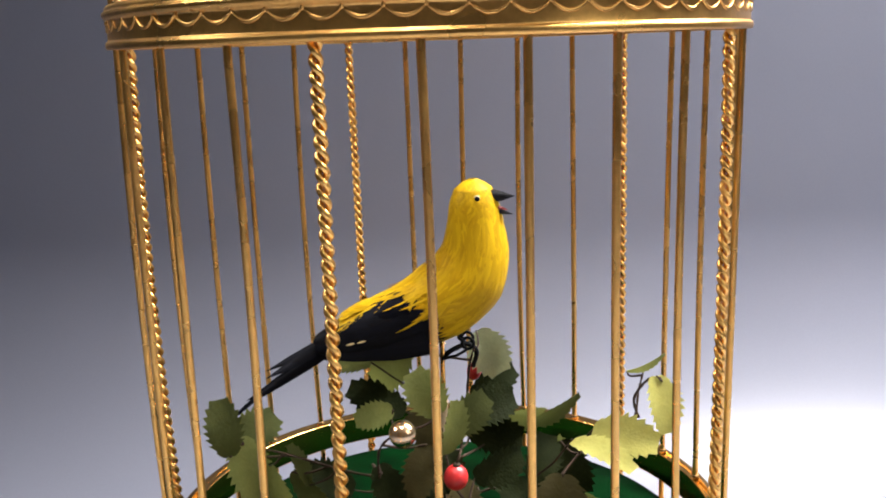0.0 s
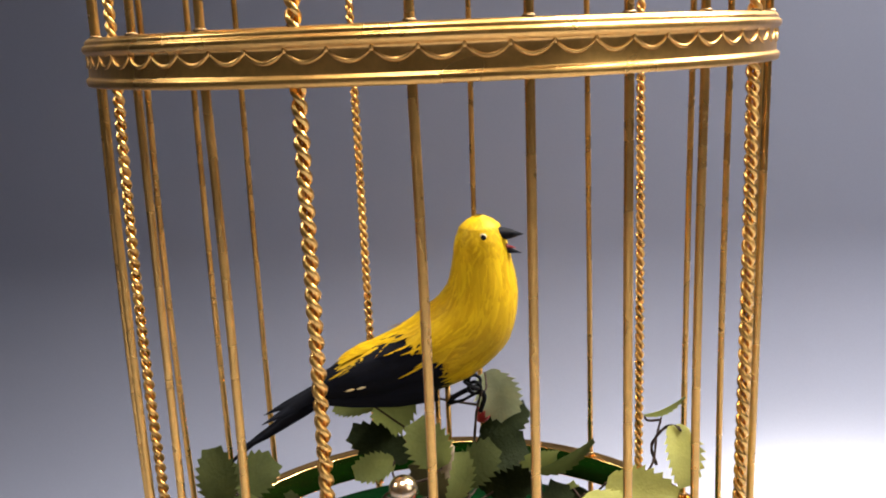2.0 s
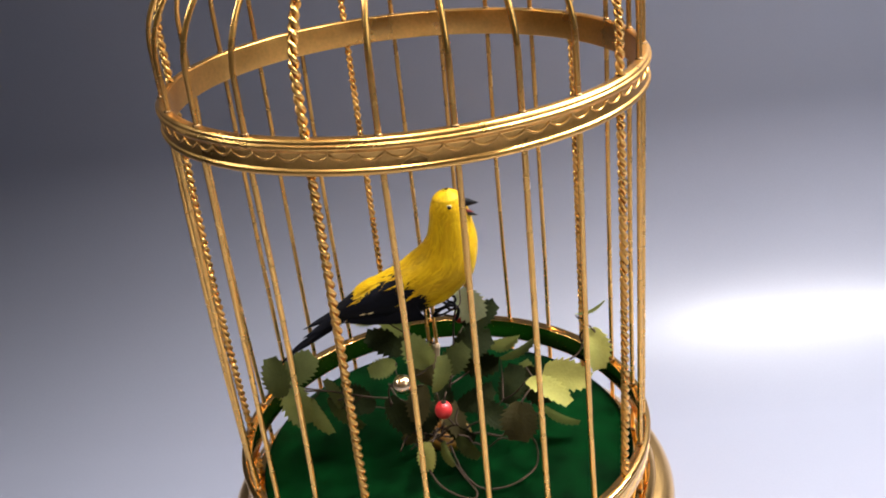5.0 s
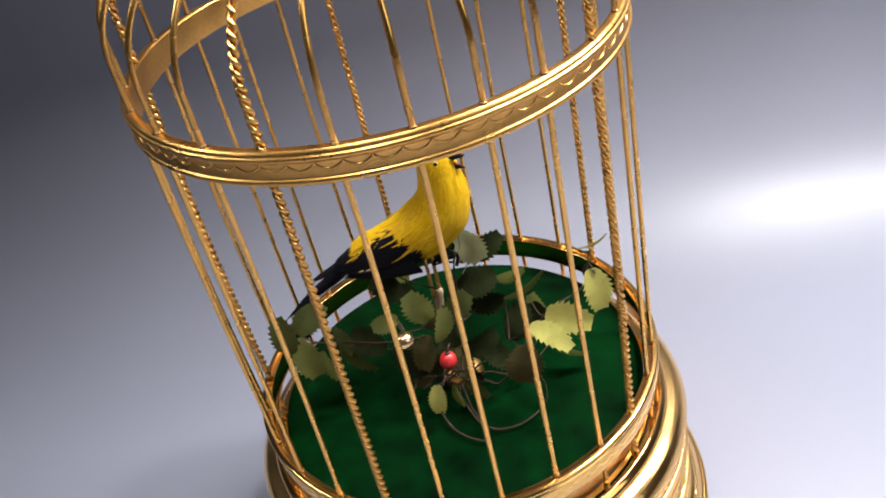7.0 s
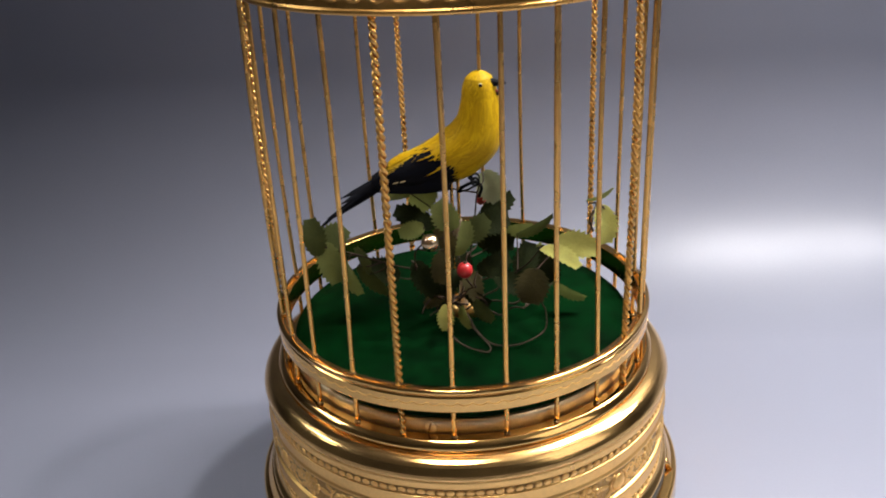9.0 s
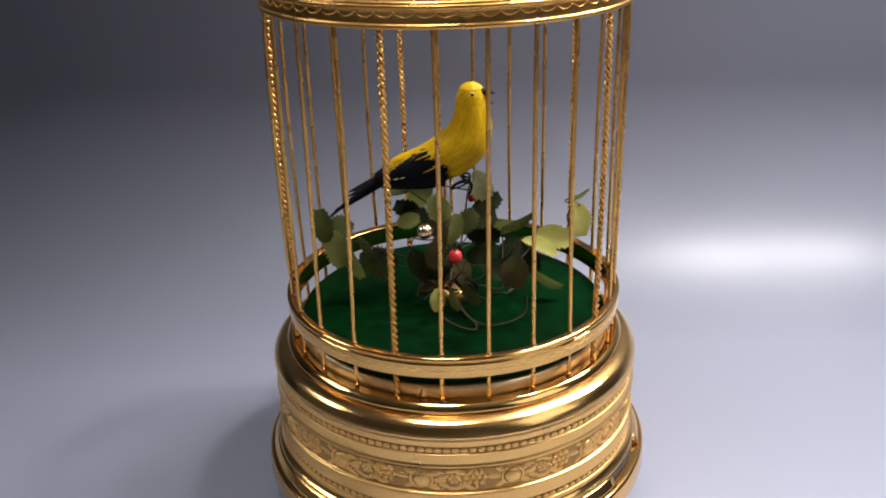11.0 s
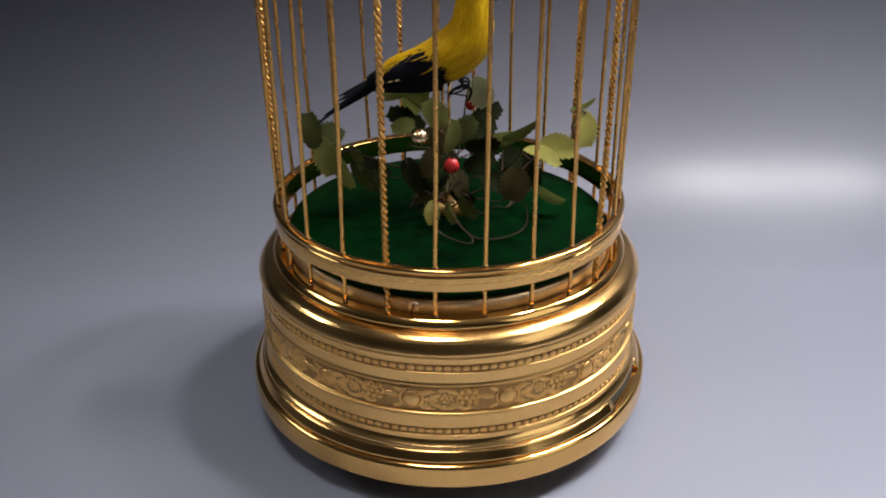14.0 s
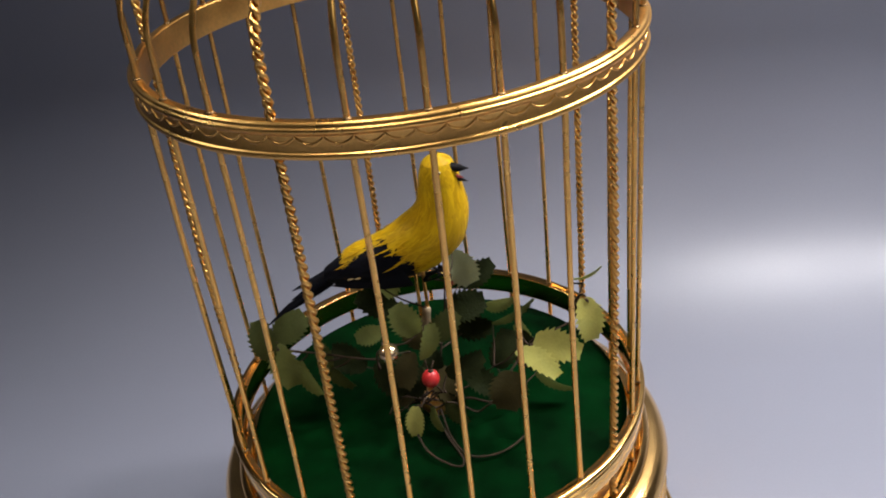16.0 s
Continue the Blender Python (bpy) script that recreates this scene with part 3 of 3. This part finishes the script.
# long twigs that trail over the velvet
TWIGS = [
    [(-0.019, 0.012, 0.006), (-0.012, -0.004, 0.003), (-0.007, -0.017, -0.003), (-0.001, -0.030, -0.0050), (0.008, -0.0365, -0.0055), (0.0105, -0.0345, -0.0050), (0.006, -0.0270, -0.0035), (0.002, -0.018, -0.003), (0.001, -0.010, -0.005)],
    [(0.002, -0.012, -0.004), (0.006, -0.024, -0.005), (0.012, -0.032, -0.0055), (0.021, -0.0315, -0.0055), (0.029, -0.0250, -0.0045), (0.0300, -0.0210, 0.0005), (0.0275, -0.0220, 0.0070)],
    [(0.001, -0.008, -0.004), (-0.008, -0.014, 0.004), (-0.014, -0.014, 0.010), (-0.015, -0.016, 0.022), (-0.010, -0.022, 0.030)],
    [(0.001, -0.008, -0.004), (0.012, -0.014, 0.002), (0.020, -0.016, 0.002), (0.024, -0.012, 0.008), (0.034, -0.004, 0.016), (0.046, 0.001, 0.020), (0.0485, 0.004, 0.027), (0.0500, 0.006, 0.0310)],
    [(-0.002, -0.006, -0.004), (-0.012, 0.000, 0.006), (-0.024, -0.004, 0.012), (-0.038, -0.010, 0.020), (-0.047, -0.014, 0.0245)],
    [(0.0485, 0.004, 0.020), (0.0470, 0.002, 0.026), (0.0490, -0.004, 0.0330), (0.0500, -0.011, 0.0360)],
    [(-0.001, -0.004, -0.004), (0.003, -0.004, 0.012), (0.0055, 0.000, 0.026), (0.0066, 0.000, 0.036), (0.0080, -0.001, 0.0420)],
]
kink = random.Random(5)
# a tangle of short crooked twigs round the foot
for k in range(11):
    a = kink.uniform(-2.6, 2.6)
    p = [kink.uniform(-0.004, 0.006), kink.uniform(-0.014, -0.006), kink.uniform(-0.004, 0.006)]
    twig = [tuple(p)]
    for q in range(4):
        a += kink.uniform(-0.8, 0.8)
        p = [p[0] + 0.0042 * math.sin(a), p[1] - 0.0022 * math.cos(a) - 0.0006, max(-0.0055, p[2] + kink.uniform(-0.0035, 0.0045))]
        twig.append(tuple(p))
    TWIGS.append(twig)
twig_paths = [smooth_path([(x, y, z(h)) for x, y, h in pts], 7) for pts in TWIGS]
for path in twig_paths:
    part("twig", tube(path, [0.00040 - 0.00015 * i / len(path) + 0.00006 * math.sin(i * 1.9) for i in range(len(path))], 7), STEM, plant)
trunk = smooth_path([(0.0005, -0.003, z(-0.0065)), (0.0010, -0.002, z(0.004)), (-0.0010, -0.001, z(0.018)), (0.0000, 0.000, z(0.028))], 6)
part("trunk", tube(trunk, [0.0020 - 0.0007 * i / len(trunk) for i in range(len(trunk))], 12), BARK, plant, "pale tan peeled trunk under the perch")
boughs = [p for path in twig_paths for p in path[3:]] + trunk[4:]
for i, (at, angle, tilt, lean, length, width, cloth) in enumerate(LEAVES):
    leaf = part("leaf", leaf_mesh(length / 900, width / 900, 0.22, 0.35, i), cloth, plant)
    leaf.data.set_sharp_from_angle(angle=radians(38))
    leaf.matrix_world = leaf_pose(at, angle, tilt, lean)
    # its stalk, from the nearest bough
    foot = leaf.matrix_world @ Vector((0, -length / 1800, 0))
    bough = min(boughs, key=lambda p: (p - foot).length + max(0, p.z - foot.z))
    mid = foot.lerp(bough, 0.5) + Vector((0.0010 * math.sin(i * 2.1), 0.0010 * math.cos(i * 1.7), -0.0008))
    path = smooth_path([bough, mid, foot], 6)
    part("stalk", tube(path, [0.00032 - 0.00012 * q / len(path) for q in range(len(path))], 6), STEM, plant)
collar = lathe([(0.0042, z(-0.0068)), (0.0074, z(-0.0066)), (0.0070, z(-0.0035)), (0.0052, z(-0.0015)), (0.0042, z(-0.0015))], 24)
bmesh.ops.translate(collar, verts=collar.verts, vec=(0.002, -0.005, 0))
part("collar", collar, GOLD_SATIN, plant, "brass collar at the foot of the trunk")


def berry(at, r, tall, turn):
    bm = bmesh.new()
    m = Matrix.Rotation(radians(turn), 4, "Y")
    c = Vector((at[0], at[1], z(at[2])))
    bead(bm, c, r, (1, 1, tall), 24, 16, m)
    b = part("berry", bm, BERRY, plant, "red lacquered berry")
    bm = bmesh.new()
    top = c + m @ Vector((0, 0, r * tall))
    bead(bm, top, r * 0.33, (1, 1, 0.6), 10, 6, m)
    tube([top, top + m @ Vector((0.0003, 0, 0.0015)), top + m @ Vector((0.0008, 0.0005, 0.0032))], 0.0003, 6, True, bm)
    part("calyx", bm, STEM, b, "dark berry stalk")


berry((0.0024, -0.0261, 0.0204), 0.0027, 1.08, 5)
berry((0.0082, 0.0120, 0.0310), 0.0019, 1.4, 15)
bm = bmesh.new()
bead(bm, (-0.0087, -0.0275, z(0.0315)), 0.0030, (1, 1, 1), 32, 20)
part("gilt_bead", bm, BEAD, plant, "shiny gilt glass bead")


# ---- the toy bird, one mesh ----
def bird_figure():
    bm = bmesh.new()
    # spine: x, height, half depth, half width
    S = [(-0.0300, 0.0432, 0.0016, 0.0022), (-0.0265, 0.0440, 0.0032, 0.0038), (-0.0200, 0.0458, 0.0056, 0.0062), (-0.0133, 0.0476, 0.0073, 0.0080), (-0.0065, 0.0500, 0.0080, 0.0090), (0.0008, 0.0538, 0.0091, 0.0094),
         (0.0066, 0.0590, 0.0090, 0.0090), (0.0089, 0.0656, 0.0076, 0.0077), (0.0089, 0.0720, 0.0063, 0.0064), (0.0087, 0.0768, 0.0054, 0.0056), (0.0086, 0.0800, 0.0041, 0.0043), (0.0085, 0.0822, 0.0008, 0.0008)]
    rings, sides = [], 20
    cs = [Vector((s[0], -0.001, z(s[1]))) for s in S]

    def at(f):
        """Centre, along, depth axis and radii at a place on the spine, 0 to len - 1."""
        i = min(int(f), len(S) - 2)
        t = f - i
        p0, p1, p2, p3 = (cs[max(i - 1, 0)], cs[i], cs[i + 1], cs[min(i + 2, len(S) - 1)])
        c = 0.5 * (2 * p1 + (p2 - p0) * t + (2 * p0 - 5 * p1 + 4 * p2 - p3) * t * t + (3 * p1 - p0 - 3 * p2 + p3) * t ** 3)
        along = ((1 - t) * (p2 - p0) + t * (p3 - p1)).normalized()
        depth = Vector((-along.z, 0, along.x))
        rv = (1 - t) * S[i][2] + t * S[i + 1][2]
        rw = (1 - t) * S[i][3] + t * S[i + 1][3]
        return c, along, depth, rv, rw

    def skin(f, a):
        c, along, depth, rv, rw = at(f)
        out = depth * math.cos(a) * rv + Vector((0, -1, 0)) * math.sin(a) * rw
        return c + out, out.normalized(), along

    def is_wing(p):
        """The folded black wings: low on the flanks from mid-body back."""
        x, h = p.x, p.z - z(0)
        if x > -0.0235 and h > 0.0476 + 0.45 * (x + 0.0133) and abs(p.y + 0.001) < 0.0042:
            return False
        edge = 0.0560 + 0.42 * (x + 0.0095) if x < -0.0095 else 0.0560 - 0.75 * (x + 0.0095)
        ragged = 0.0008 * math.sin(1900 * x) + 0.0005 * math.sin(4100 * x + 1)
        return x < 0.0005 and h < edge + ragged + 0.0014

    steps = 48
    for i in range(steps + 1):
        f = (len(S) - 1) * i / steps
        rings.append([bm.verts.new(skin(f, 2 * math.pi * k / sides)[0]) for k in range(sides)])
    for a, b in zip(rings, rings[1:]):
        for k in range(sides):
            face = bm.faces.new((a[k], a[(k + 1) % sides], b[(k + 1) % sides], b[k]))
            face.material_index = 1 if is_wing(face.calc_center_median()) else 0
    bm.faces.new(rings[0])
    bm.faces.new(rings[-1][::-1])

    def feather(root, ahead, out, length, width, lift, index, droop=0.0):
        """One pointed feather of four cross rows."""
        side = ahead.cross(out).normalized()
        rows = []
        for t, w in ((0, 0.45), (0.35, 1.0), (0.72, 0.7), (1.0, 0.06)):
            c = root + ahead * length * t + out * (lift * t - droop * t * t)
            rows.append((bm.verts.new(c - side * width * w * 0.5), bm.verts.new(c + out * width * 0.18 * w), bm.verts.new(c + side * width * w * 0.5)))
        for a, b in zip(rows, rows[1:]):
            for k in range(2):
                face = bm.faces.new((a[k], a[k + 1], b[k + 1], b[k]))
                face.material_index = index

    def plume(f, a, run, drift, width, lift, index):
        """A hair-thin barb that lies along the skin, from the head towards the tail."""
        rows = []
        for t, w in ((0, 0.5), (0.2, 1.0), (0.45, 1.0), (0.72, 0.8), (1.0, 0.1)):
            p, out, along = skin(max(0.05, f - run * t), a + drift * t)
            side = along.cross(out).normalized()
            c = p + out * (0.00012 + lift * t)
            rows.append((bm.verts.new(c - side * width * w * 0.5), bm.verts.new(c + out * width * 0.06 * w), bm.verts.new(c + side * width * w * 0.5)))
        for p, q in zip(rows, rows[1:]):
            for k in range(2):
                bm.faces.new((p[k], p[k + 1], q[k + 1], q[k])).material_index = index

    r = random.Random(11)
    # soft covering of fine barbs, dense on the head and breast
    for n in range(6200):
        f = r.uniform(1.2, len(S) - 1.35)
        a = r.uniform(0, 2 * math.pi)
        head = f > 8.4
        run = r.uniform(0.3, 0.6) if head else r.uniform(0.7, 1.5)
        if is_wing(skin(f, a)[0]) != is_wing(skin(max(0.05, f - run), a)[0]):
            run *= 0.35
        black = is_wing(skin(max(0.05, f - run * r.uniform(0.4, 0.8)), a)[0])
        # barbs on the breast splay to the sides and gather in tufts
        drift = 0.22 * math.sin(7 * a + 3 * f) + r.uniform(-0.12, 0.12)
        width = r.uniform(0.0006, 0.0012) if not black else r.uniform(0.0007, 0.0013)
        plume(f, a, run, drift, width, r.choice((0.00004, 0.00006, 0.0001, 0.00016)), 1 if black else 0)
    # broad tufts that hang over throat and breast
    for n in range(110):
        f = r.uniform(4.4, 8.6)
        a = r.uniform(0, 2 * math.pi)
        if not is_wing(skin(f - 1.0, a)[0]):
            plume(f, a, r.uniform(0.9, 1.5), 0.25 * math.sin(5 * a + 2 * f) + r.uniform(-0.15, 0.15), r.uniform(0.0009, 0.0015), r.choice((0.0001, 0.0002, 0.0003)), 0)
    # folded wings: long quills along both flanks, crossing over the rump
    for s in (-1, 1):
        for n in range(16):
            t = n / 15
            root = Vector((-0.0015 - 0.006 * t, -0.001 + s * (0.0093 - 0.0008 * t), z(0.0440 + 0.0105 * t)))
            tip = Vector((-0.0285 + 0.0075 * t * t, -0.001 + s * (0.0035 + 0.001 * t), z(0.0408 + 0.0072 * t)))
            way = tip - root
            out = Vector((0, s, 0.15)).normalized()
            feather(root, way.normalized(), out, way.length * r.uniform(0.92, 1.03), 0.0030, 0.0007, 1, 0.0012)
    # pale marks where the wing quills overlap
    for side in (-1, 1):
        for n in range(2):
            root = Vector((-0.0172 - 0.0026 * n, -0.001 + side * (0.0088 - 0.0010 * n), z(0.0468 - 0.0008 * n)))
            feather(root, Vector((-0.9, -0.15 * side, -0.25)).normalized(), Vector((0, side, 0.2)).normalized(), 0.0022, 0.0005, 0.0001, 3)
    # wisps of yellow that fall over the upper edge of the wings
    for n in range(22):
        f = r.uniform(3.6, 6.0)
        for s in (-1, 1):
            a = s * r.uniform(0.5, 1.5)
            p = skin(f, a)[0]
            ahead = skin(max(0, f - 0.8), a)[0]
            if not is_wing(p) and is_wing(ahead):
                plume(f, a, r.uniform(0.7, 1.3), s * r.uniform(-0.1, 0.1), r.uniform(0.0003, 0.0006), 0.0012, 0)
    # yellow rump over the wings
    for n in range(300):
        plume(r.uniform(2.2, 3.0), r.uniform(-0.45, 0.45), r.uniform(0.4, 0.7), r.uniform(-0.1, 0.1), r.uniform(0.0004, 0.0008), 0.0009, 0)
    # forked tail
    for n in range(18):
        t = n / 17
        s = -1 if n % 2 else 1
        above = n % 3 == 0
        root = Vector((-0.0245, -0.001 + s * 0.0014 * (1 - t), z((0.0448 if above else 0.0430) + 0.0008 * (1 - t))))
        if above:
            tip = Vector((-0.0430 + 0.0040 * t, -0.001 + s * 0.0028, z(0.0352 + 0.0020 * t)))
        else:
            tip = Vector((-0.0490 + 0.0085 * t, -0.001 + s * (0.0006 + 0.0014 * t), z(0.0278 + 0.0062 * t)))
        way = tip - root
        feather(root, way.normalized(), Vector((0.3, -0.7, 0.65 + 0.1 * s)).normalized(), way.length, 0.0025, 0.0, 1, -0.0022)

    # long thin outer quills of the tail, bent down at the end
    for n in range(4):
        root = Vector((-0.0400 + 0.0012 * n, -0.0008 - 0.0004 * n, z(0.0345 + 0.0010 * n)))
        tip = Vector((-0.0535 + 0.0022 * n, -0.0010 + 0.0006 * n, z(0.0238 + 0.0020 * n)))
        way = tip - root
        feather(root, way.normalized(), Vector((0.3, -0.7, 0.65)).normalized(), way.length, 0.0011, 0.0, 1, 0.0010)

    def blob(c, radius, squash, index, turn=None, u=14, v=10):
        for face in bead(bm, c, radius, squash, u, v, turn):
            face.material_index = index

    # beak, slightly open
    def cone(root, tip, rv, rw, index):
        way = (tip - root).normalized()
        side = Vector((0, 1, 0))
        up = way.cross(side).normalized()
        ring = [bm.verts.new(root + up * rv * math.cos(q) + side * rw * math.sin(q)) for q in [2 * math.pi * k / 10 for k in range(10)]]
        mid = [bm.verts.new(root.lerp(tip, 0.55) + up * rv * 0.6 * math.cos(q) + side * rw * 0.6 * math.sin(q)) for q in [2 * math.pi * k / 10 for k in range(10)]]
        end = bm.verts.new(tip)
        for k in range(10):
            j = (k + 1) % 10
            for face in (bm.faces.new((ring[k], ring[j], mid[j], mid[k])), bm.faces.new((mid[k], mid[j], end))):
                face.material_index = index

    cone(Vector((0.0118, -0.0021, z(0.0782))), Vector((0.0181, -0.0038, z(0.0782))), 0.0018, 0.0018, 2)
    cone(Vector((0.0118, -0.0021, z(0.0752))), Vector((0.0177, -0.0037, z(0.0740))), 0.0011, 0.0014, 2)
    cone(Vector((0.0116, -0.0021, z(0.0760))), Vector((0.0164, -0.0034, z(0.0751))), 0.0009, 0.0013, 4)
    for s in (-1, 1):
        blob(Vector((0.0092, -0.001 + s * 0.0050, z(0.0782))), 0.00085, (1, 0.45, 1), 3)
        blob(Vector((0.0093, -0.001 + s * 0.0053, z(0.0782))), 0.00062, (1, 0.6, 1), 2)
    # wire legs curled round the perch
    for s in (-1, 1):
        c = Vector((0.0064, s * 0.0022, z(0.0428)))
        loop = [c + Vector((0.0014 * math.cos(q), 0.0006 * math.sin(q * 0.5), 0.0014 * math.sin(q))) for q in [2 * math.pi * k / 18 for k in range(19)]]
        before = set(bm.faces)
        tube(loop, 0.00042, 6, True, bm)
        tube([c + Vector((-0.0012, 0, 0.0008)), c + Vector((-0.0022, 0, 0.0016)), c + Vector((-0.0016, s * 0.001, 0.0050))], 0.00045, 6, True, bm)
        tube([c + Vector((0.0, 0, -0.0013)), c + Vector((-0.0025, 0.0004, -0.0028)), c + Vector((-0.0060, 0.001, -0.0040))], 0.00035, 6, True, bm)
        for face in set(bm.faces) - before:
            face.material_index = 2
    ob = part("toy_bird", bm, [FEATHER, FEATHER_BLACK, BLACK, WHITE, MOUTH])
    return tagged(ob, "toy songbird with yellow and black feathers on a twig perch", "toy bird")


bird_figure()
perch = thing("perch", "thin dark wire perch below the toy bird", "perch")
part("rod", tube(smooth_path([(0.0005, 0.0, z(0.0385)), (0.0020, -0.0006, z(0.0405)), (0.0062, 0.0, z(0.0420)), (0.0085, 0.0005, z(0.0400)), (0.0075, 0.0008, z(0.0360))], 6), 0.0006, 7), BLACK, perch)
for dx in (-0.0022, 0.0002):
    part("wire", tube([(dx, 0.001, z(-0.006)), (dx, 0.001, z(0.020)), (dx, 0.001, z(0.0465))], 0.0006, 7), GOLD_WIRE, perch, "upright brass wire")
